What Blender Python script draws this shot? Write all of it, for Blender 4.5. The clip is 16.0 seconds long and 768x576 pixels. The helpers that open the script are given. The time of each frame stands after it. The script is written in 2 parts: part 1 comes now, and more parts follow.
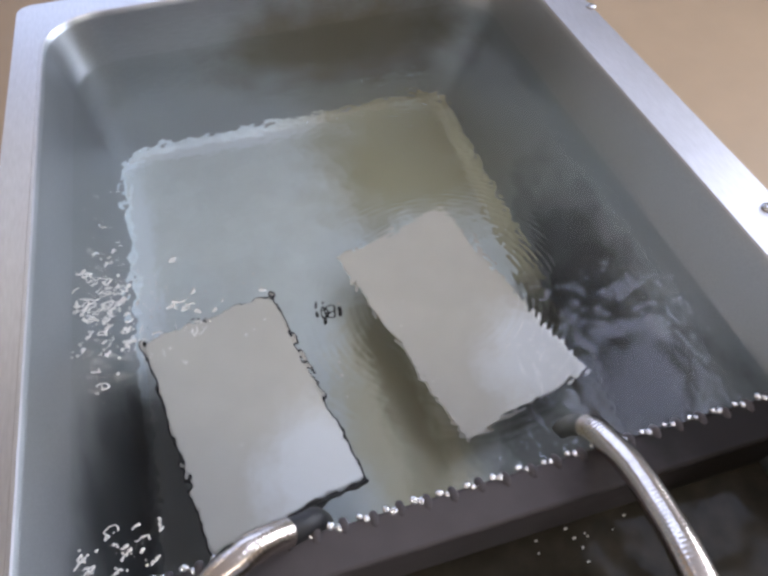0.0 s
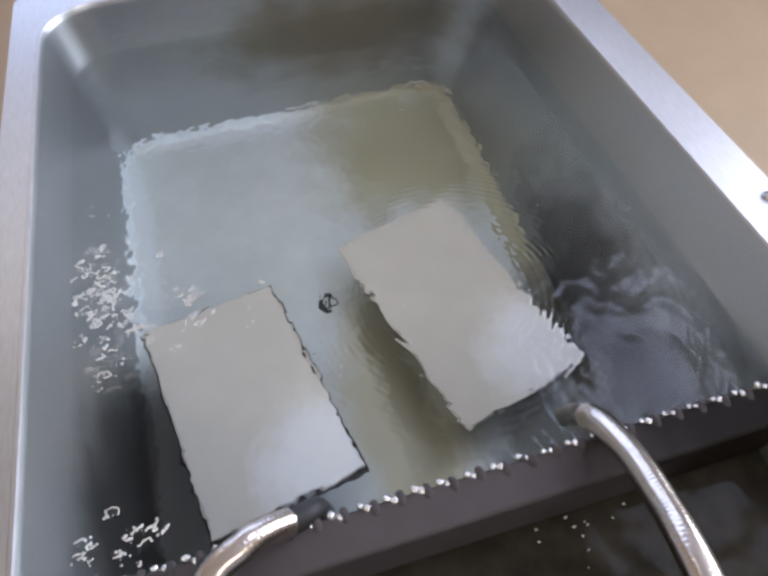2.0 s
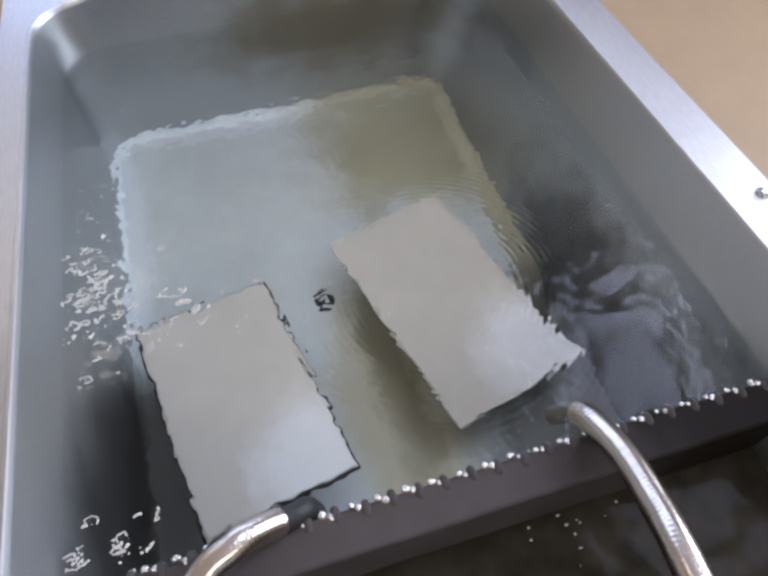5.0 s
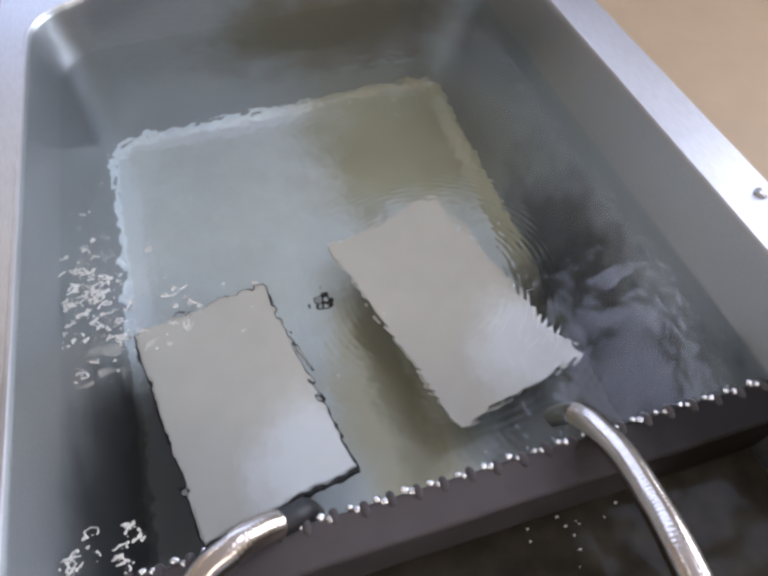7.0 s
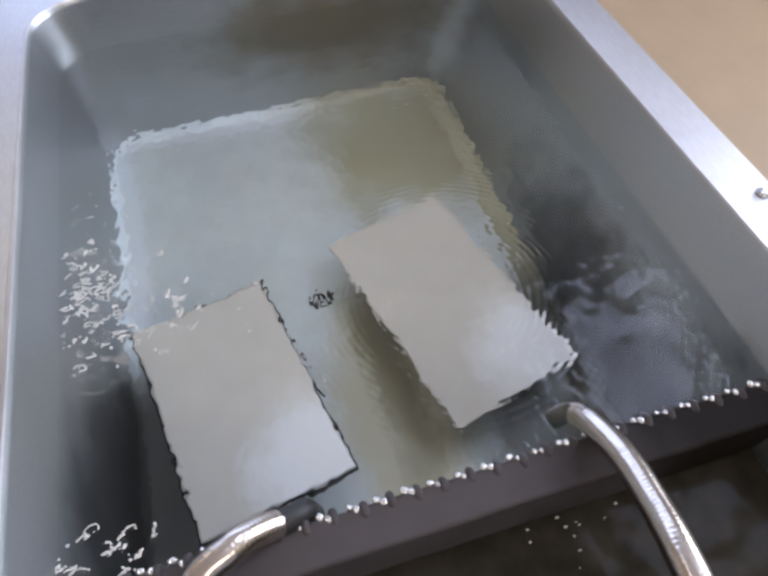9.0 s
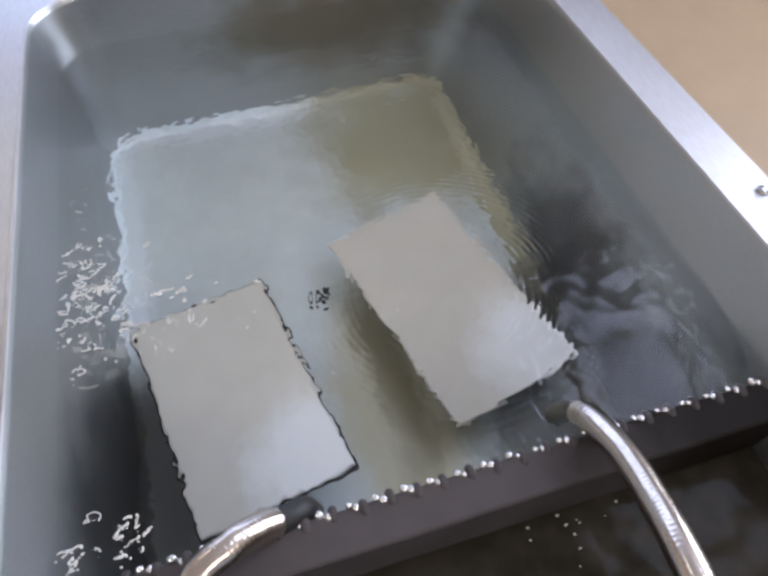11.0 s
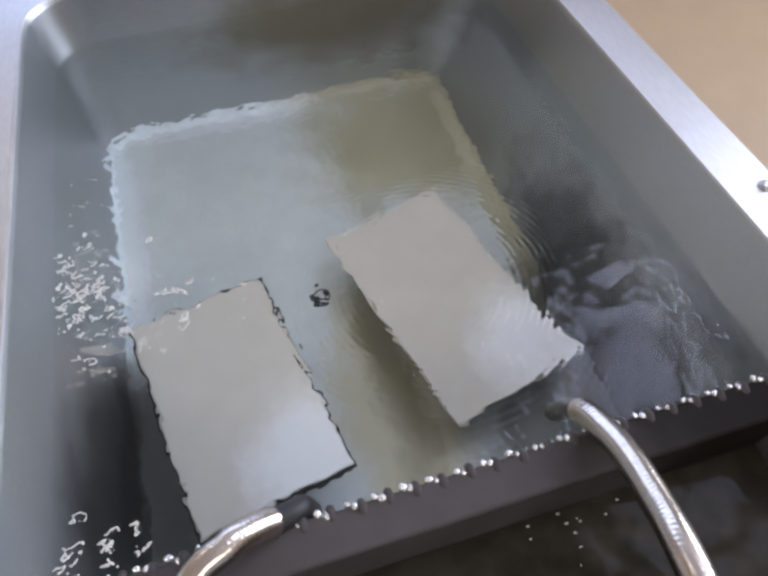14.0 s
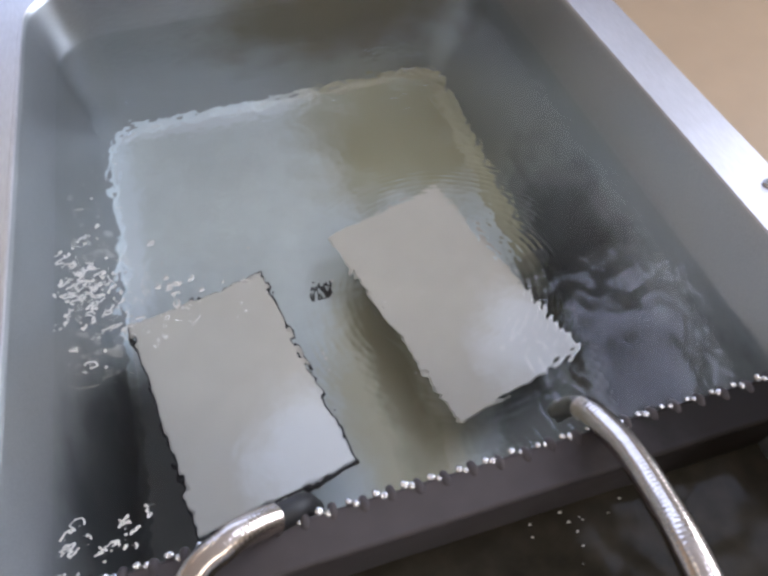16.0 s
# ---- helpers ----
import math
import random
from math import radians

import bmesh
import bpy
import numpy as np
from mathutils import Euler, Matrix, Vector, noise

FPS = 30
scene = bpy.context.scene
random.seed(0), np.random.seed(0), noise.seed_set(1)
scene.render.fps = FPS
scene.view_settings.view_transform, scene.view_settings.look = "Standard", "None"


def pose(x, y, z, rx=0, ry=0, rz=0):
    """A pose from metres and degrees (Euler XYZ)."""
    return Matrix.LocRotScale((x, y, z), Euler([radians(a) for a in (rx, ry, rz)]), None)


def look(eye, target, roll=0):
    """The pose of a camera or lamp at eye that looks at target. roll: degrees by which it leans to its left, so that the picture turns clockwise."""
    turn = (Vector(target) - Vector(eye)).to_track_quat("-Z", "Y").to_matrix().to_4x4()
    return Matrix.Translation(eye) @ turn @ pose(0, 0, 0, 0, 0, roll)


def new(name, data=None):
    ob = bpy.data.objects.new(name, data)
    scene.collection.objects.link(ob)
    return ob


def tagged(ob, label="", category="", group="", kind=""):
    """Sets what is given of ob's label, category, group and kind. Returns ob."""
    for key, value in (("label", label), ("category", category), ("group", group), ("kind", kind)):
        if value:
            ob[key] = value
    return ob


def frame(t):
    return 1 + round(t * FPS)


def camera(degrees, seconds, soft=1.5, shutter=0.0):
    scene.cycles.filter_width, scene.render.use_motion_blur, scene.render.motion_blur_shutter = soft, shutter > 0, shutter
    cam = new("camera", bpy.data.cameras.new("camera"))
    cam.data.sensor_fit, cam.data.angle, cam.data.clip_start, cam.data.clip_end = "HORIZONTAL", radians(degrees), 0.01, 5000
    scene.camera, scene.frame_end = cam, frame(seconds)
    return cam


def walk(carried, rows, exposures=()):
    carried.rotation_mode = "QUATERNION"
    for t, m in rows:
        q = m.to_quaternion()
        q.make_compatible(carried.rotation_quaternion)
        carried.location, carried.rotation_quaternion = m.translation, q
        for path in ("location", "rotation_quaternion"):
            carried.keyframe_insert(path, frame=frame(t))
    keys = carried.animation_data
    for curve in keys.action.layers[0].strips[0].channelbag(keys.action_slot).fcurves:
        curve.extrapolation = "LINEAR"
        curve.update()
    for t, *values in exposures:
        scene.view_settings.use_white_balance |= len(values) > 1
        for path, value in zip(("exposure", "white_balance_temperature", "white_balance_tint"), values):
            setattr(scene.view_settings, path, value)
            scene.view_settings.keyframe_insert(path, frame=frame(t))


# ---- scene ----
cam = camera(62.0, 16.0, 3.1)

PATH = [
    (0, (-0.0002, -0.0056, 1.2652), (0.1897, 0.7034, 0.3159), -1.80),
    (0.5, (-0.0008, -0.0068, 1.2639), (0.1890, 0.7009, 0.3136), -1.79),
    (1, (-0.0001, -0.0066, 1.2645), (0.1878, 0.6964, 0.3103), -1.88),
    (1.5, (0.0018, -0.0062, 1.2655), (0.1847, 0.6911, 0.3062), -2.12),
    (2, (0.0007, -0.0067, 1.2640), (0.1852, 0.6912, 0.3054), -2.22),
    (2.5, (0.0004, -0.0050, 1.2634), (0.1835, 0.6900, 0.3025), -2.12),
    (3, (0.0061, -0.0042, 1.2654), (0.1821, 0.6866, 0.3001), -2.67),
    (3.5, (0.0086, -0.0025, 1.2669), (0.1824, 0.6837, 0.2979), -2.78),
    (4, (0.0078, -0.0037, 1.2650), (0.1883, 0.6842, 0.2984), -2.41),
    (6.5, (0.0106, -0.0021, 1.2640), (0.1950, 0.6841, 0.2970), -2.26),
    (7, (0.0090, -0.0030, 1.2630), (0.1953, 0.6858, 0.2982), -2.24),
    (7.5, (0.0085, -0.0031, 1.2610), (0.1957, 0.6883, 0.2982), -2.21),
    (8, (0.0094, -0.0011, 1.2622), (0.1946, 0.6863, 0.2962), -2.22),
    (8.5, (0.0102, -0.0027, 1.2616), (0.1949, 0.6865, 0.2967), -2.21),
    (9, (0.0088, -0.0025, 1.2607), (0.1960, 0.6869, 0.2965), -2.04),
    (11.5, (0.0095, -0.0031, 1.2583), (0.1949, 0.6849, 0.2927), -2.14),
    (12, (0.0115, -0.0008, 1.2604), (0.1925, 0.6828, 0.2909), -2.41),
    (12.5, (0.0116, -0.0009, 1.2590), (0.1927, 0.6837, 0.2902), -2.50),
    (13, (0.0116, 0.0004, 1.2580), (0.1933, 0.6829, 0.2878), -2.43),
    (13.5, (0.0098, -0.0008, 1.2552), (0.1952, 0.6843, 0.2875), -2.10),
    (14, (0.0118, -0.0011, 1.2539), (0.1956, 0.6846, 0.2864), -2.34),
    (14.5, (0.0099, 0.0001, 1.2551), (0.1965, 0.6824, 0.2858), -2.11),
    (15, (0.0112, 0.0009, 1.2540), (0.1944, 0.6833, 0.2840), -2.40),
    (15.5, (0.0084, 0.0012, 1.2515), (0.1944, 0.6844, 0.2827), -2.05),
    (16, (0.0087, 0.0007, 1.2506), (0.1936, 0.6828, 0.2808), -1.87),
]
walk(cam, [(t, look(eye, target, roll)) for t, eye, target, roll in PATH])

# ---- light ----
Z0 = 0.75          # liquid level
CEIL = 2.65
EAST_W = 84
NORTH_W = 48
PANEL_E = 8.2
SPOT_E = 8
world = bpy.data.worlds.new("world")
scene.world = world
world.use_nodes = True
world.node_tree.nodes["Background"].inputs[0].default_value = (0.55, 0.6, 0.7, 1)
world.node_tree.nodes["Background"].inputs[1].default_value = 0.1
scene.view_settings.exposure = 0.0


# ---- materials ----
def material(name, colour, rough=0.5, metal=0.0, grain=None, spread=0.12, bump=0.0, scale=40, stretch=(1, 1, 1), **sockets):
    m = bpy.data.materials.new(name)
    m.use_nodes = True
    nt = m.node_tree
    b = nt.nodes["Principled BSDF"]
    b.inputs["Base Color"].default_value = (*colour, 1)
    b.inputs["Roughness"].default_value = rough
    b.inputs["Metallic"].default_value = metal
    for k, v in sockets.items():
        b.inputs[k.replace("_", " ")].default_value = v
    tc = nt.nodes.new("ShaderNodeTexCoord")
    mp = nt.nodes.new("ShaderNodeMapping")
    mp.inputs["Scale"].default_value = stretch
    nt.links.new(tc.outputs["Object"], mp.inputs[0])
    fine = nt.nodes.new("ShaderNodeTexNoise")
    fine.inputs["Scale"].default_value = scale
    fine.inputs["Detail"].default_value = 6
    nt.links.new(mp.outputs[0], fine.inputs["Vector"])
    big = nt.nodes.new("ShaderNodeTexNoise")
    big.inputs["Scale"].default_value = 5
    big.inputs["Detail"].default_value = 4
    nt.links.new(tc.outputs["Object"], big.inputs["Vector"])
    mixv = nt.nodes.new("ShaderNodeMix")
    mixv.inputs[0].default_value = 0.5
    nt.links.new(fine.outputs[0], mixv.inputs[2])
    nt.links.new(big.outputs[0], mixv.inputs[3])
    ramp = nt.nodes.new("ShaderNodeMapRange")
    ramp.inputs[1].default_value, ramp.inputs[2].default_value = 0.3, 0.7
    ramp.inputs[3].default_value, ramp.inputs[4].default_value = 1 - spread, 1 + spread
    nt.links.new(mixv.outputs[0], ramp.inputs[0])
    mul = nt.nodes.new("ShaderNodeVectorMath")
    mul.operation = "MULTIPLY"
    mul.inputs[0].default_value = colour
    nt.links.new(ramp.outputs[0], mul.inputs[1])
    nt.links.new(mul.outputs[0], b.inputs["Base Color"])
    rr = nt.nodes.new("ShaderNodeMapRange")
    rr.inputs[1].default_value, rr.inputs[2].default_value = 0.3, 0.7
    rr.inputs[3].default_value, rr.inputs[4].default_value = max(0, rough - 0.07), min(1, rough + 0.07)
    nt.links.new(big.outputs[0], rr.inputs[0])
    if rough > 0.02:
        nt.links.new(rr.outputs[0], b.inputs["Roughness"])
    if bump:
        bp = nt.nodes.new("ShaderNodeBump")
        bp.inputs["Strength"].default_value = bump
        bp.inputs["Distance"].default_value = 0.002
        nt.links.new(fine.outputs[0], bp.inputs["Height"])
        nt.links.new(bp.outputs[0], b.inputs["Normal"])
    return m


def glow(name, colour, strength):
    m = bpy.data.materials.new(name)
    m.use_nodes = True
    b = m.node_tree.nodes["Principled BSDF"]
    b.inputs["Base Color"].default_value = (0.8, 0.8, 0.8, 1)
    b.inputs["Emission Color"].default_value = (*colour, 1)
    b.inputs["Emission Strength"].default_value = strength
    return m


STEEL = material("brushed_steel", (0.42, 0.445, 0.465), 0.4, 0.95, scale=60, stretch=(1, 12, 12), bump=0.04)
RIM = material("rim_steel", (0.6, 0.6, 0.63), 0.42, 1.0, scale=60, stretch=(8, 1, 8), bump=0.04)
DARK = material("dark_coated_steel", (0.088, 0.079, 0.082), 0.5, 0.0, bump=0.1, Specular_IOR_Level=0.1)
HOSE = material("braided_steel", (0.62, 0.55, 0.5), 0.2, 1.0, scale=400, bump=0.08)
DULL = material("dull_wet_metal", (0.1, 0.1, 0.08), 0.5, 0.4)
MURK = material("murky_liquid", (0.034, 0.03, 0.023), 0.12, spread=0.5, Specular_IOR_Level=0.05)
RUBBER = material("black_rubber", (0.02, 0.02, 0.022), 0.5)
BEAD = material("wet_bead", (0.8, 0.8, 0.8), 0.1, 0.9)
SCREW = material("screw_steel", (0.5, 0.5, 0.52), 0.25, 1.0)
TAN = material("tan_floor", (0.365, 0.258, 0.162), 0.55, scale=8, spread=0.06)
PLASTER = material("wall_paint", (0.62, 0.58, 0.5), 0.8, bump=0.1)
WARM = material("warm_mirrored_wall", (0.66, 0.53, 0.38), 0.8, bump=0.1)
GREY = material("grey_mirrored_wall", (0.3, 0.3, 0.33), 0.8, bump=0.1)
WHITE = material("ceiling_paint", (0.75, 0.75, 0.74), 0.85, bump=0.1)
FRAME = material("lamp_frame_metal", (0.7, 0.7, 0.7), 0.5)
WATER = material("clear_liquid", (0.85, 0.86, 0.84), 0.0, spread=0.0, Transmission_Weight=1.0, IOR=1.33)
PLATE = material("pale_plate", (0.58, 0.56, 0.51), 0.45, 0.0, spread=0.07, scale=25, bump=0.05)
# pale colour stands for glints on the flecks; the bubbles share it
GLINT_FOAM = material("froth", (0.84, 0.83, 0.79), 0.12, spread=0.05, Transmission_Weight=0.15, IOR=1.33)


def stain_and_light(m, spots):
    """Tints on a material, stains as well as painted shade and sheen: each spot a centre, a radius, a colour and a
    strength, in the object's metres.
    """
    nt = m.node_tree
    b = nt.nodes["Principled BSDF"]
    tc = nt.nodes.new("ShaderNodeTexCoord")
    wob = nt.nodes.new("ShaderNodeTexNoise")
    wob.inputs["Scale"].default_value = 14
    wob.inputs["Detail"].default_value = 5
    nt.links.new(tc.outputs["Object"], wob.inputs["Vector"])
    for (cx, cy, cz), (rx, ry, rz), colour, amount in spots:
        mp = nt.nodes.new("ShaderNodeMapping")
        mp.inputs["Location"].default_value = (-cx / rx, -cy / ry, -cz / rz)
        mp.inputs["Scale"].default_value = (1 / rx, 1 / ry, 1 / rz)
        nt.links.new(tc.outputs["Object"], mp.inputs[0])
        ln = nt.nodes.new("ShaderNodeVectorMath")
        ln.operation = "LENGTH"
        nt.links.new(mp.outputs[0], ln.inputs[0])
        add = nt.nodes.new("ShaderNodeMath")
        add.operation = "ADD"
        nt.links.new(ln.outputs["Value"], add.inputs[0])
        nt.links.new(wob.outputs[0], add.inputs[1])
        rg = nt.nodes.new("ShaderNodeMapRange")
        rg.interpolation_type = "SMOOTHSTEP"
        rg.inputs[1].default_value, rg.inputs[2].default_value = 1.7, 0.9
        rg.inputs[3].default_value, rg.inputs[4].default_value = 0, amount
        nt.links.new(add.outputs[0], rg.inputs[0])
        mx = nt.nodes.new("ShaderNodeMix")
        mx.data_type = "RGBA"
        mx.inputs[7].default_value = (*colour, 1)
        old = b.inputs["Base Color"].links[0].from_socket
        nt.links.new(rg.outputs[0], mx.inputs[0])
        nt.links.new(old, mx.inputs[6])
        nt.links.new(mx.outputs[2], b.inputs["Base Color"])


COATED = material("scaled_steel_floor", (0.65, 0.715, 0.72), 0.4, 0.4, scale=30, spread=0.1, bump=0.05)
# right wall and front compartment darkened with painted shade; brown patch on the back wall
stain_and_light(STEEL, [((.37, .33, -.17), (.085, .26, .14), (0.07, 0.07, 0.07), 0.88), ((.42, -.12, -.05), (.1, .3, .1), (0.03, 0.024, 0.02), 0.9), ((.2, .889, -.06), (.24, .12, .14), (0.2, 0.165, 0.1), 0.75),
              # painted shade low on the left wall
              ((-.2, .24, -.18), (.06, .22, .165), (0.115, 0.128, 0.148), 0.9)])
# highlight of the curved floor edge, put into a pale base colour
EDGE_SHEEN = material("floor_edge_sheen", (0.8, 0.89, 0.95), 0.4, 0.05, scale=60, spread=0.15, bump=0.1)
# olive stains at right and back; painted shade at front right and left
stain_and_light(EDGE_SHEEN, [((.3475, .509, -.25), (.15, .6, .12), (0.36, 0.34, 0.2), 0.85), ((.341, .26, -.22), (.12, .26, .15), (0.06, 0.062, 0.056), 0.95),
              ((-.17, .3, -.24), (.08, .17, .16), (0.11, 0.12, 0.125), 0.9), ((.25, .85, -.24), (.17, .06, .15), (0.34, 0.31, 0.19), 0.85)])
# painted highlight: pale bands along the left and back floor edges
stain_and_light(COATED, [((-.17, .62, -.25), (.024, .26, .1), (0.82, 0.9, 0.96), 0.65),
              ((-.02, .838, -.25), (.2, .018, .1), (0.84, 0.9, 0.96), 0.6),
              # olive stains
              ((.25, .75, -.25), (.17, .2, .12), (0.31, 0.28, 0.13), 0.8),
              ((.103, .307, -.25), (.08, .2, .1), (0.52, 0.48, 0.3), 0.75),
              # painted shade: front right, beside the plate, its shadow stripe, front left
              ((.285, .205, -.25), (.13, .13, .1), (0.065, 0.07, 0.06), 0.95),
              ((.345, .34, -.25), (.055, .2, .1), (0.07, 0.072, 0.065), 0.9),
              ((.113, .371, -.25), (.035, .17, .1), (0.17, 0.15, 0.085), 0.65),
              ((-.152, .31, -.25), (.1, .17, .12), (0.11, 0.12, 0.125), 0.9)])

# shade painted on the right end of the divider
stain_and_light(DARK, [((.38, .15, -.05), (.2, .2, .2), (0.012, 0.009, 0.007), 0.97)])
# bluish sheen on the front ends of the plates, painted into their colour
stain_and_light(PLATE, [((.05, -.115, 0), (.075, .1, .2), (0.82, 0.85, 0.89), 0.9)])

# ---- mesh helpers ----
def mesh_of(bm, name, mat, smooth=False):
    me = bpy.data.meshes.new(name)
    bmesh.ops.recalc_face_normals(bm, faces=bm.faces)
    bm.to_mesh(me)
    bm.free()
    me.materials.append(mat)
    if smooth:
        me.polygons.foreach_set("use_smooth", [True] * len(me.polygons))
    return me


def part(name, bm, mat, parent=None, label="", smooth=False):
    ob = new(name, mesh_of(bm, name, mat, smooth))
    if parent:
        ob.parent = parent
    if label:
        ob["label"] = label
    return ob


def box(x0, x1, y0, y1, z0, z1, bevel=0.0, bm=None):
    bm = bm or bmesh.new()
    vs = [bm.verts.new((x, y, z)) for z in (z0, z1) for x, y in ((x0, y0), (x1, y0), (x1, y1), (x0, y1))]
    fs = [(3, 2, 1, 0), (4, 5, 6, 7), (0, 1, 5, 4), (1, 2, 6, 5), (2, 3, 7, 6), (3, 0, 4, 7)]
    faces = [bm.faces.new([vs[i] for i in f]) for f in fs]
    if bevel:
        edges = {e for f in faces for e in f.edges}
        bmesh.ops.bevel(bm, geom=list(edges), offset=bevel, segments=2, affect="EDGES", profile=0.5)
    return bm


def ring(x0, x1, y0, y1, z, r, n=10):
    out = []
    for cx, cy, a0 in ((x1 - r, y1 - r, 0), (x0 + r, y1 - r, 90), (x0 + r, y0 + r, 180), (x1 - r, y0 + r, 270)):
        for i in range(n + 1):
            a = radians(a0 + 90 * i / n)
            out.append((cx + r * math.cos(a), cy + r * math.sin(a), z))
    return out


def loft(rings, cap_last=False):
    bm = bmesh.new()
    vr = [[bm.verts.new(p) for p in q] for q in rings]
    n = len(vr[0])
    for a, b in zip(vr, vr[1:]):
        for i in range(n):
            bm.faces.new((a[i], a[(i + 1) % n], b[(i + 1) % n], b[i]))
    if cap_last:
        bm.faces.new(vr[-1])
    return bm


def tube(points, radius, seg=16, steps=12, braid=0.0):
    """A round tube along a smooth line through the points."""
    pts = [Vector(p) for p in points]
    ext = [2 * pts[0] - pts[1]] + pts + [2 * pts[-1] - pts[-2]]
    line = []
    for i in range(1, len(ext) - 2):
        p0, p1, p2, p3 = ext[i - 1:i + 3]
        for k in range(steps):
            t = k / steps
            line.append(0.5 * (2 * p1 + (p2 - p0) * t + (2 * p0 - 5 * p1 + 4 * p2 - p3) * t * t + (3 * p1 - p0 - 3 * p2 + p3) * t ** 3))
    line.append(pts[-1])
    rings, side, run = [], None, 0.0
    for i, p in enumerate(line):
        d = (line[min(i + 1, len(line) - 1)] - line[max(i - 1, 0)]).normalized()
        side = (side - d * side.dot(d)).normalized() if side else d.orthogonal().normalized()
        up = d.cross(side)
        run += (p - line[max(i - 1, 0)]).length
        rings.append([p + radius * (1 + braid * math.cos(run * 1650 + a)) * (side * math.cos(a) + up * math.sin(a))
                      for a in (2 * math.pi * k / seg for k in range(seg))])
    bm = loft(rings, True)
    bm.verts.ensure_lookup_table()
    bm.faces.new([bm.verts[k] for k in range(seg)][::-1])
    return bm


# ---- room: tan floor, with unseen ceiling and walls added ----
X0, X1, Y0, Y1 = -2.5, 2.8, -2.9, 4.1
floor = tagged(part("floor", box(X0, X1, Y0, Y1, -0.1, 0), TAN), "plain tan floor around the steel tank", "floor", kind="structure")
ceiling = tagged(part("ceiling", box(X0, X1, Y0, Y1, CEIL, CEIL + 0.1), WHITE), "plain white ceiling", "ceiling", kind="structure")
# openings added in two unseen walls to let fill light in
WY0, WY1, WZ0, WZ1 = -0.3, 2.1, 1.0, 2.3
bm = box(X1, X1 + .15, Y0, WY0, 0, CEIL)
box(X1, X1 + .15, WY1, Y1, 0, CEIL, bm=bm)
box(X1, X1 + .15, WY0, WY1, 0, WZ0, bm=bm)
box(X1, X1 + .15, WY0, WY1, WZ1, CEIL, bm=bm)
tagged(part("wall_east", bm, PLASTER), "unseen plain wall with an opening added for fill light", "wall", kind="structure")
NX0, NX1 = -1.4, 2.2
bm = box(X0, NX0, Y1, Y1 + .15, 0, CEIL)
box(NX1, X1, Y1, Y1 + .15, 0, CEIL, bm=bm)
box(NX0, NX1, Y1, Y1 + .15, 0, WZ0, bm=bm)
box(NX0, NX1, Y1, Y1 + .15, 2.5, CEIL, bm=bm)
tagged(part("wall_north", bm, PLASTER), "unseen plain wall with an opening added for fill light", "wall", kind="structure")
# unseen walls: warm west and grey south steer what the steel mirrors
for nm, b in (("wall_south", (X0, X1, Y0 - .1, Y0, 0, CEIL)), ("wall_west", (X0 - .1, X0, Y0, Y1, 0, CEIL))):
    tagged(part(nm, box(*b), WARM if nm == "wall_west" else GREY), "unseen room wall coloured for its reflection in the steel", "wall", kind="structure")

# cool fill light in the two openings added to the unseen walls
for wide, eye, target, watts, tint in ((WY1 - WY0, (X1 + .05, (WY0 + WY1) / 2, 1.65), (0, (WY0 + WY1) / 2, 1.65), EAST_W, (0.76, 0.81, 0.95)),
                                       (NX1 - NX0, ((NX0 + NX1) / 2, Y1 + .05, 1.85), ((NX0 + NX1) / 2, 0, 1.85), NORTH_W, (0.58, 0.69, 1.0))):
    cool_fill = bpy.data.lights.new("cool_fill_light", "AREA")
    cool_fill.shape, cool_fill.size, cool_fill.size_y = "RECTANGLE", wide, WZ1 - WZ0
    cool_fill.energy, cool_fill.color = watts, tint
    new("cool_fill_light", cool_fill).matrix_world = look(eye, target)

# ---- ceiling panels, all out of view ----
DIM = glow("dim_diffuser", (0.64, 0.71, 1.0), 6.2)
SPOT = glow("lamp_lens", (1.0, 0.96, 0.88), SPOT_E)
PANEL = glow("panel_diffuser", (1.0, 0.95, 0.9), PANEL_E)


def panel_light(lit, label):
    root = new("unseen_panel")
    W, L = 0.29, 0.59
    bm = box(-W - .02, -W, -L - .02, L + .02, -0.03, 0)
    box(W, W + .02, -L - .02, L + .02, -0.03, 0, bm=bm)
    box(-W, W, L, L + .02, -0.03, 0, bm=bm)
    box(-W, W, -L - .02, -L, -0.03, 0, bm=bm)
    part("frame", bm, FRAME, root)
    part("diffuser", box(-W, W, -L, L, -0.02, -0.006), lit, root, "glowing diffuser")
    return tagged(root, label, "ceiling light", "ceiling panel lights")


# unseen panels added behind and to the left to brighten plates and walls
for x, y in ((1.51, -1.86), (0.51, -2.16), (-1.93, -0.41)):
    panel_light(PANEL, "unseen white ceiling panel added to brighten the tank").matrix_basis = pose(x, y, CEIL)
# unseen glowing rectangle added for the bluish patch mirrored in the liquid
panel_light(DIM, "dim bluish glowing rectangle, unseen source mirrored in the liquid").matrix_basis = pose(1.34, .74, CEIL)


def spot_lamp():
    root = new("ceiling_lamp")
    bm = box(-.15, .15, -.24, .24, -0.05, 0, .006)
    part("housing", bm, FRAME, root)
    part("lens", box(-.14, .14, -.22, .22, -0.056, -0.0505), SPOT, root, "bright glowing lens")
    return tagged(root, "small bright rectangular lamp on the ceiling", "ceiling lamp")


spot_lamp().matrix_basis = pose(-.86, 2.04, CEIL, 0, 0, 10)

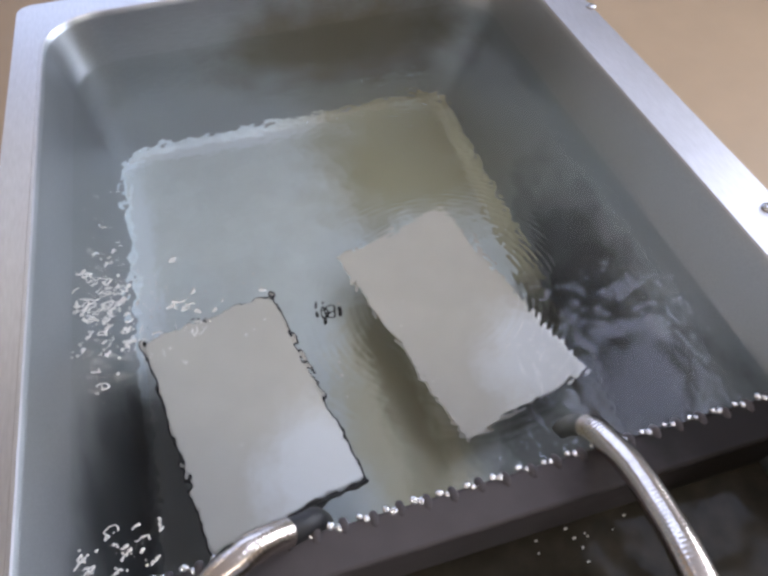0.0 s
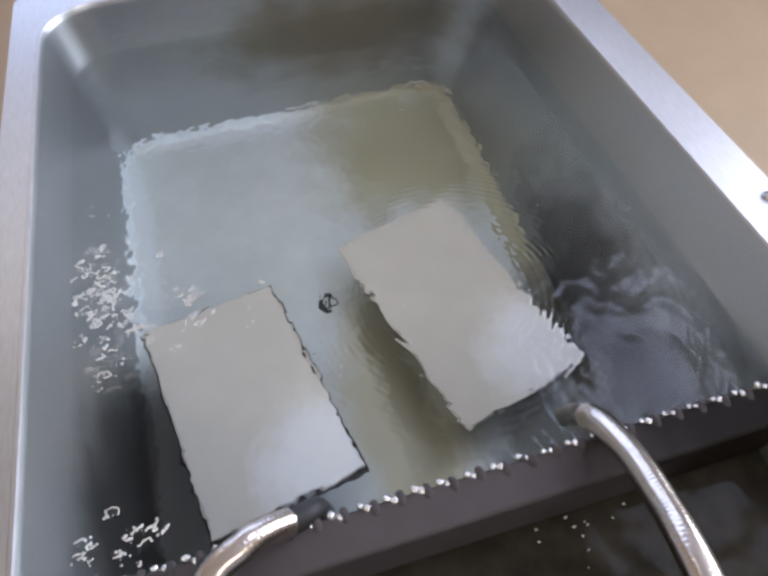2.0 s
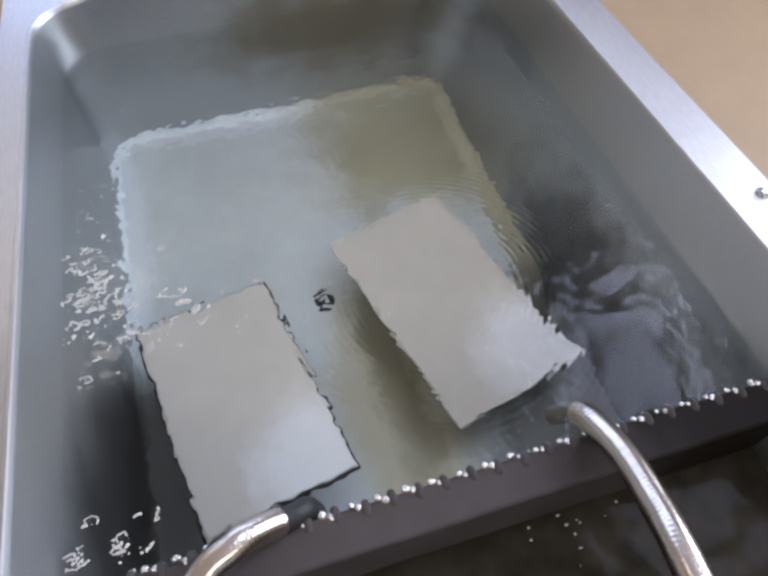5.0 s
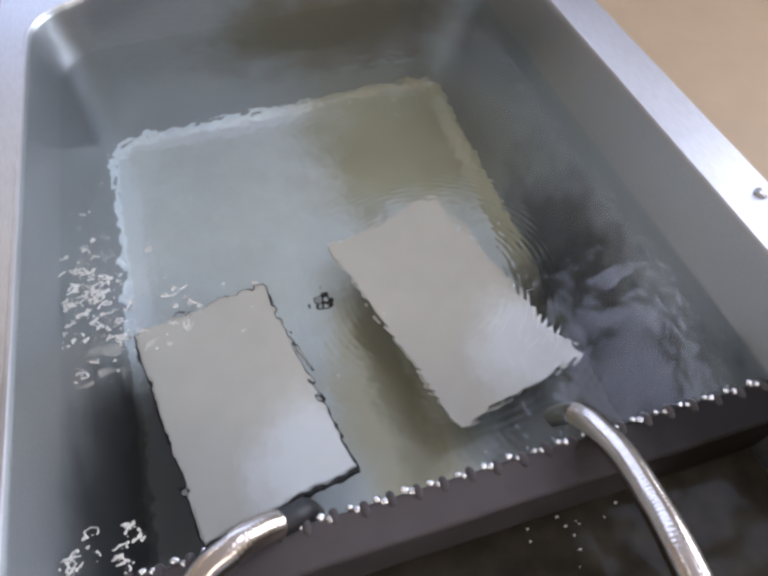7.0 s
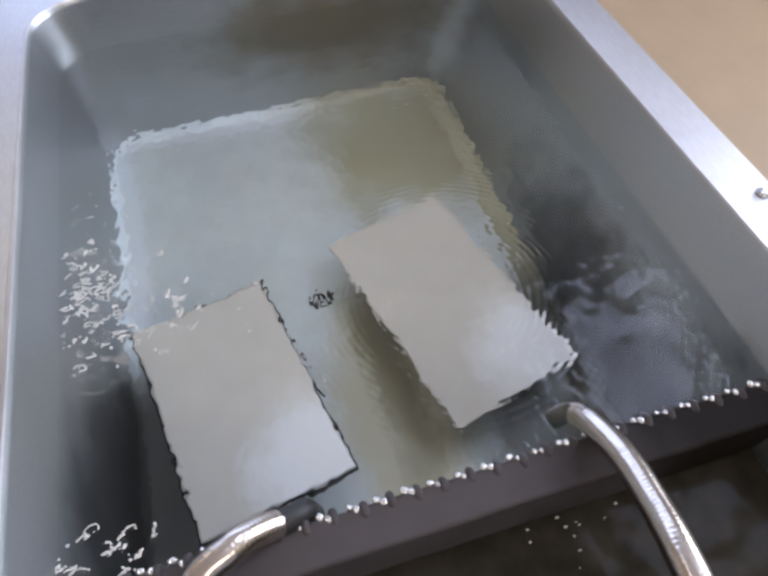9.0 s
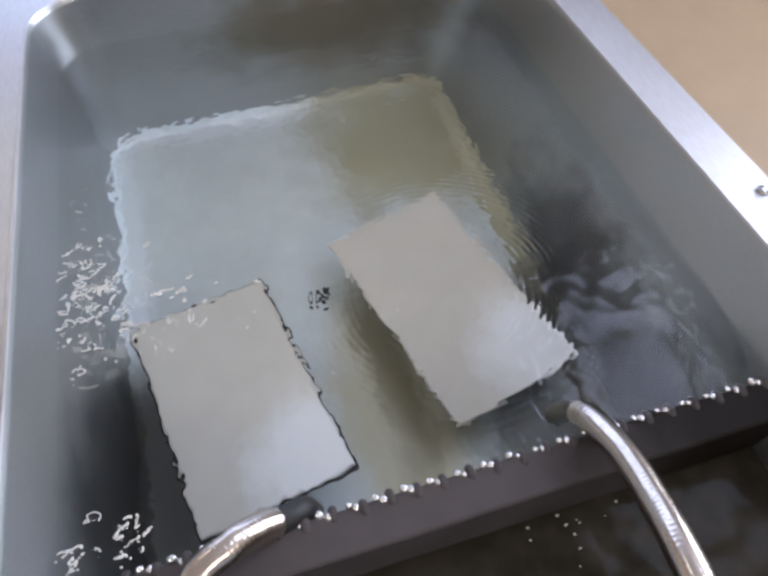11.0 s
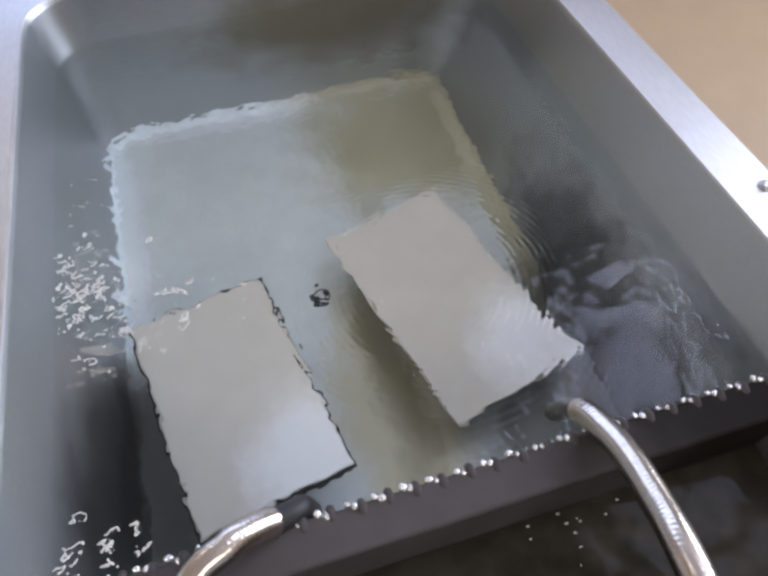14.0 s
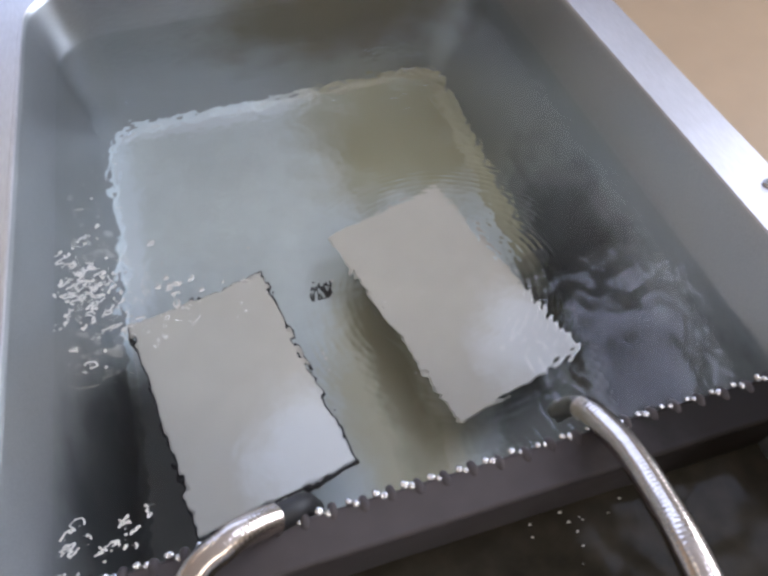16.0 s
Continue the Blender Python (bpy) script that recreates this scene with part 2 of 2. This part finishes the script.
# ---- tank ----
TL, TR, TB, TF = -0.2145, 0.4295, 0.892, -0.36
tank = new("steel_tank")
tank.location = (0, 0, Z0)
K = 0.068
R = 0.07
D = -0.25
rings = [ring(TL, TR, TF, TB, K, R)]
rings.append(ring(TL + .0015, TR - .0015, TF + .0015, TB - .0015, K - .003, R))
rings.append(ring(TL + .0022, TR - .0025, TF + .0022, TB - .002, K - .006, R))
rings.append(ring(TL + .01, TR - .022, TF + .01, TB - .007, 0.0, R))
fl = (-0.179, 0.308, TF + .05, 0.842)
wl = (TL + .01, TR - .022, TF + .01, TB - .007)
NS = 16
for i in range(1, NS + 1):
    a = i / NS
    low = max(0.0, (a - .5) / .5) * math.pi / 2
    s_ = 1.3 * a if a < .5 else 0.65 + 0.35 * (1 - math.cos(low))
    zz = D * 1.8 * a if a < .5 else D * (0.9 + 0.1 * math.sin(low))
    q = [w0 + (f0 - w0) * s_ for w0, f0 in zip(wl, fl)]
    rings.append(ring(*q, zz, R - .03 * a))
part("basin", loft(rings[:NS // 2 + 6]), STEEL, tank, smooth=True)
part("basin_edge", loft(rings[NS // 2 + 5:NS + 3]), EDGE_SHEEN, tank, "floor edge with pale highlight and shade painted on", smooth=True)
part("basin_floor", loft(rings[NS + 2:], True), COATED, tank, "pale scaled steel floor with olive stains, painted shade and highlight", smooth=True)
fr = [ring(TL, TR, TF, TB, K, R), ring(TL - .001, TR + .001, TF - .001, TB + .001, K + .0022, R), ring(TL - .004, TR + .004, TF - .004, TB + .004, K + .0022, R), ring(TL - .0055, TR + .0055, TF - .0055, TB + .0055, K + .0004, R), ring(TL - .038, TR + .0555, TF - .05, TB + .05, K + .0005, .02),
      ring(TL - .04, TR + .0575, TF - .052, TB + .052, K - .003, .02), ring(TL - .04, TR + .0575, TF - .052, TB + .052, K - .03, .02),
      ring(TL - .04, TR + .0575, TF - .052, TB + .052, -Z0 + .02, .02)]
part("rim", loft(fr), RIM, tank)
tagged(tank, "brushed stainless steel tank with a flat rim", "tank")

DX, DY = .0563, .4897


def around(r, z):
    return ring(DX - r, DX + r, DY - r, DY + r, z, r * .995)


part("drain", loft([around(.0135, D), around(.013, D + .0025), around(.0075, D + .0025), around(.007, D + .001)]), RUBBER, tank, "black round drain ring")
part("drain_cap", loft([around(.0068, D), around(.0066, D + .0022), around(.004, D + .003)], True), COATED, tank, "pale drain cap")


def screw(parent):
    bm = loft([ring(-.0065, .0065, -.0065, .0065, 0, .0064, 6), ring(-.0065, .0065, -.0065, .0065, .0015, .0064, 6),
               ring(-.004, .004, -.004, .004, .0035, .0039, 6)], True)
    return part("screw", bm, SCREW, parent, "domed screw head", smooth=True)


for p in ((0.469, .311), (0.483, .697), (0.469, -.083)):
    screw(tank).location = (*p, K + .0006)

# ---- divider ----
DIV = .161
weir = new("divider")
weir.location = (0, 0, Z0)
part("plate", box(TL + .012, TR - .026, DIV - .036, DIV, D + .01, 0.0035, 0.003), DARK, weir)
tooth_me = mesh_of(tube([(0, -.005, -.003), (0, 0, 0), (0, .004, -.004)], .0039, 8, 3), "tooth", DARK, True)
bead_mes = []
for q in range(4):
    bm = bmesh.new()
    bmesh.ops.create_icosphere(bm, subdivisions=2, radius=.004)
    for v in bm.verts:
        v.co *= 1 + .45 * noise.noise(v.co * 260 + Vector((q * 5, 0, 0)))
        v.co.z *= .75
    bead_mes.append(mesh_of(bm, "bead", BEAD, True))
rb = random.Random(2)
k = 0
while TL + .03 + k * .0228 < TR - .03:
    u = TL + .028 + k * .0228
    for nm, mesh, p in (("tooth", tooth_me, (u + .01, DIV - .002, .0035)), ("bead", bead_mes[rb.randrange(4)], (u - .001, DIV + .001, .0042)), ("bead", bead_mes[rb.randrange(4)], (u + .0054, DIV - .0015, .0035))):
        ob = new(nm, mesh)
        ob.parent, ob.location = weir, (p[0] + rb.uniform(-.001, .001), p[1] + rb.uniform(-.001, .001), p[2])
        if nm == "bead":
            ob.rotation_euler = (0, 0, rb.uniform(0, 6))
            ob.scale = [rb.uniform(.6, 1.0)] * 3
    k += 1
tagged(weir, "dark serrated divider across the tank with shiny beads", "divider")


# ---- submerged plates ----
def plate(W, L, T, H, shade_strips, label, x, y, z, tilt, turn):
    root = new("submerged_plate")
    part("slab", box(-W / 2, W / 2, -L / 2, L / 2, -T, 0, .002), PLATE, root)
    for sx in (-1, 1):
        for sy in (-1, 1):
            u, v = sx * (W / 2 - .045), sy * (L / 2 - .05)
            low = -(H - .002 + v * math.sin(radians(tilt))) / math.cos(radians(tilt))
            part("foot", box(u - .008, u + .008, v - .008, v + .008, low, -T, .002), DARK, root)
    # black strips modelled for the shade along the plate's sides
    if shade_strips:
        bm = box(-W / 2 - .0022, -W / 2, -L / 2 - .0022, L / 2 + .0022, -T, -.003)
        box(W / 2, W / 2 + .0022, -L / 2 - .0022, L / 2 + .0022, -T, -.003, bm=bm)
        box(-W / 2, W / 2, L / 2, L / 2 + .0022, -T, -.003, bm=bm)
        box(-W / 2, W / 2, -L / 2 - .0022, -L / 2, -T, -.003, bm=bm)
        part("edge_shade", bm, RUBBER, root, "thin black strip standing for edge shade")
    root.matrix_basis = pose(x, y, z, tilt, 0, turn)
    return tagged(root, label, "plate", "submerged plates")


plate(.158, .266, .010, .1, True, "pale grey rectangular plate with dark shade strips under the liquid", -.0645, .349, Z0 - .15, -5, 10.5)
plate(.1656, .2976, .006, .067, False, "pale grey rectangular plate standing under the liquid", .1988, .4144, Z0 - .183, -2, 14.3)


# ---- liquid ----
def wobble(x, y, f, seed):
    return noise.noise(Vector((x * f, y * f, seed)))


def from_nozzle(x, y):
    """Distance from the nozzle, whence a second train of rings comes."""
    return math.hypot(x - .225, y - .2)


def bell(x, y, cx, cy, rx, ry):
    return math.exp(-(((x - cx) / rx) ** 2 + ((y - cy) / ry) ** 2))


RING_X, RING_Y = .155, .345      # rings spread from over the second plate


def ripple(x, y):
    calm = (.45 + .9 * max(0.0, wobble(x, y, 11, 21) + .25)) * (1 - .6 * bell(x, y, .32, .25, .08, .1))
    h = 0.0007 * wobble(x, y, 14, 0) + 0.0004 * wobble(x, y, 50, 3)
    h += calm * (0.00045 * wobble(x, y, 105, 5) + 0.00019 * wobble(x, y, 190, 6))
    # welling patch by the wall, over the inlet
    a = bell(x, y, -.172, .436, .05, .065) + .5 * bell(x, y, -.155, .2, .05, .03)
    if a > .01:
        h += a * (0.0013 * wobble(x, y, 62, 7) + 0.001 * wobble(x, y, 36, 8) + 0.0005 * wobble(x, y, 130, 9))
    # swirl beside the hose that dips in
    b = bell(x, y, .3, .27, .075, .1)
    if b > .01:
        u, v = x * .8 + y * .6, y * .8 - x * .6
        h += b * (0.0015 * noise.noise(Vector((u * 22, v * 52, 11))) + 0.0004 * wobble(x, y, 85, 13))
    # fine rings
    dx, dy = x - RING_X, y - RING_Y
    d = math.hypot(dx, dy)
    if .02 < d < .22:
        patch = max(0.0, wobble(x, y, 15, 12) + .22) * max(0.0, .55 + 1.3 * wobble(x, y, 75, 14)) * (1.0 if dx + .4 * dy > 0 else .8)
        h += 0.0005 * patch * math.sin(d * 2 * math.pi / 0.0068 + 2 * wobble(x, y, 18, 9)) * math.exp(-((d - .11) / .05) ** 2)
    if x > .05 and .05 < d < .3:
        broad = min(1, (x - .05) / .1) * min(1, (d - .05) / .04) * max(0.0, .55 + .9 * wobble(x, y, 20, 15))
        h += 0.00008 * broad * (math.sin(d * 2 * math.pi / 0.0074 + 3 * wobble(x, y, 12, 16)) + .6 * math.sin(from_nozzle(x, y) * 2 * math.pi / 0.0086 + 3 * wobble(x, y, 15, 17)))
    return h


NX, NY = 660, 740
xs = np.linspace(TL - .02, TR + .01, NX)
ys = np.linspace(DIV - .012, TB + .01, NY)
co = np.array([(x, y, ripple(x, y)) for y in ys.tolist() for x in xs.tolist()], dtype=np.float32)
g = np.arange(NX * NY).reshape(NY, NX)
quads = np.stack([g[:-1, :-1], g[:-1, 1:], g[1:, 1:], g[1:, :-1]], -1).reshape(-1, 4)
me = bpy.data.meshes.new("liquid")
me.from_pydata(co.tolist(), [], quads.tolist())
me.materials.append(WATER)
me.polygons.foreach_set("use_smooth", [True] * len(me.polygons))
liquid = tagged(new("liquid", me), "clear rippling liquid filling the steel tank", "liquid", kind="structure")
liquid.location = (0, 0, Z0)
liquid.visible_shadow = False

# dark liquid standing in the front compartment
nx, ny = 120, 100
xs = np.linspace(TL - .01, TR + .01, nx)
ys = np.linspace(TF - .01, DIV - .02, ny)
me = bpy.data.meshes.new("dark_liquid")
me.from_pydata([(x, y, .0016 * noise.noise(Vector((x * 30, y * 30, 1))) + .0006 * noise.noise(Vector((x * 90, y * 90, 2)))) for y in ys for x in xs], [],
               [(j * nx + i, j * nx + i + 1, (j + 1) * nx + i + 1, (j + 1) * nx + i) for j in range(ny - 1) for i in range(nx - 1)])
me.materials.append(MURK)
me.polygons.foreach_set("use_smooth", [True] * len(me.polygons))
murk = tagged(new("dark_liquid", me), "dark brown liquid in the front compartment", "liquid", kind="structure")
murk.location = (0, 0, Z0 - .06)


# ---- hoses ----
def hose(points, tail, radius, label, end="coupling", end_mat=RUBBER, end_label="black rubber coupling"):
    root = new("metal_hose")
    part("braid", tube(points, 0.0116, 32, 110, 0.0045), HOSE, root, smooth=True)
    part(end, tube(tail, radius), end_mat, root, end_label, smooth=True)
    return tagged(root, label, "hose", "hoses over the divider")


hose([(-.0384, .1652, Z0 + .007), (-.0541, .1595, Z0 + .02), (-.0723, .1501, Z0 + .03), (-.1026, .1283, Z0 + .03), (-.1486, .0439, Z0 + .01), (-.1609, -.0676, Z0 - .02)],
     [(-.0118, .1741, Z0 - .035), (-.0162, .1733, Z0 - .008), (-.0243, .1687, Z0 + .002), (-.0395, .1643, Z0 + .0075)], .0107, "shiny braided metal hose bent over the divider")
hose([(.2296, .1823, Z0 - .004), (.23, .1701, Z0 + .01), (.2296, .1296, Z0 + .035), (.2217, .0843, Z0 + .06), (.2093, .039, Z0 + .085), (.1891, -.0475, Z0 + .11)],
     [(.223, .2, Z0 - .055), (.225, .195, Z0 - .034), (.2275, .189, Z0 - .014), (.2294, .1833, Z0 - .005)], .0095, "shiny braided metal hose dipping into the liquid",
     "nozzle", DULL, "dull submerged metal end")

# ---- pale flecks modelled for the glints on the liquid ----
def froth(rng):
    """A fleck in place of a glint: a ragged bent strip with small balls."""
    pts, r, a0 = [], rng.uniform(.002, .0066), rng.uniform(0, 6.28)
    span = rng.choice((.9, 1.4, 2.0, 2.6, 3.6, 5.2))
    squash, skew = rng.uniform(.22, .6), rng.gauss(.2, .5)
    n = 8
    for i in range(n):
        f = a0 + span * i / (n - 1)
        q = r * (1 + rng.uniform(-.38, .38)) * (1.7 if span < 1.5 else 1)
        x, y = q * math.cos(f), q * math.sin(f) * squash
        pts.append((x * math.cos(skew) - y * math.sin(skew), x * math.sin(skew) + y * math.cos(skew), .0005))
    bm = tube(pts, rng.uniform(.0005, .0012), 6, 3)
    for v in bm.verts:
        v.co += .0006 * noise.noise_vector(v.co * 420 + Vector((r * 9000, 0, 0)))
        v.co.z *= .7
    for _ in range(rng.randint(1, 4)):
        m = Matrix.Translation((rng.uniform(-r, r), rng.uniform(-r, r), .0005)) @ Matrix.Diagonal((1, rng.uniform(.5, 1), .6, 1))
        bmesh.ops.create_icosphere(bm, subdivisions=1, radius=rng.uniform(.0005, .0016), matrix=m)
    return bm


rng = random.Random(4)
FLECKS = []
spots = [(-.176 + rng.gauss(0, .018), .436 + rng.gauss(0, .034)) for _ in range(76)]
spots += [(-.1 + rng.gauss(0, .034), .42 + rng.gauss(0, .028)) for _ in range(18)]
spots += [(rng.uniform(-.199, -.115), .168 + abs(rng.gauss(0, .016))) for _ in range(18)]
for x, y in spots:
    ob = part("froth", froth(rng), GLINT_FOAM, smooth=True)
    x = max(-.199, x)
    ob.location = (x, y, Z0 + .002)
    tagged(ob, "small pale fleck modelled for a glint on rippling liquid", "froth", "froth on the liquid")
    FLECKS.append((ob, x, y))


# ---- bubbles ----
bm = bmesh.new()
bmesh.ops.create_icosphere(bm, subdivisions=2, radius=.0013)
for v in bm.verts:
    v.co.z *= .6
bubble_me = mesh_of(bm, "bubble", GLINT_FOAM, True)
for i in range(34):
    if i < 18:
        x, y = rng.uniform(-.165, -.02), rng.uniform(.343, .47)
    elif i < 26:
        x, y = rng.uniform(-.198, -.146), rng.uniform(.324, .568)
    else:
        x, y = rng.uniform(.028, .17), rng.uniform(.253, .39)
    ob = new("bubble", bubble_me)
    ob.scale = [rng.uniform(.6, 1.3)] * 3
    ob.location = (x, y, Z0 + .0008)
    tagged(ob, "tiny pale bubble floating on the clear liquid", "bubble", "bubbles on the liquid")
    FLECKS.append((ob, x, y))


# bubbles at the foot of the divider, on the dark liquid
for i in range(14):
    if i < 8:
        x, y = rng.uniform(.14, .25), DIV - .042 + rng.uniform(-.012, .002)
    else:
        x, y = .197 + rng.gauss(0, .008), .055 + rng.gauss(0, .022)
    ob = new("bubble", bubble_me)
    ob.scale = (rng.uniform(.4, 1.5), rng.uniform(.4, .9), .7)
    ob.location = (x, y, Z0 - .0594)
    tagged(ob, "tiny pale bubble floating on the dark liquid", "bubble", "bubbles on the dark liquid")


def motions():
    rows = []
    for i in range(81):
        t = i * 0.2
        rows.append((t, pose(0.008 * math.sin(t * 7.1), 0.008 * math.cos(t * 5.3), Z0)))
    walk(liquid, rows)
    r = random.Random(9)
    for ob, x, y in FLECKS:
        a, b, p, w = r.uniform(3, 8), r.uniform(3, 8), r.uniform(0, 6), r.uniform(-25, 25)
        walk(ob, [(i * .25, pose(max(-.2, x + .007 * math.sin(a * i * .25 + p)), y + .007 * math.cos(b * i * .25 + p), Z0 + .002, 0, 0, w * math.sin(i * .25 * 2 + p))) for i in range(65)])


motions()
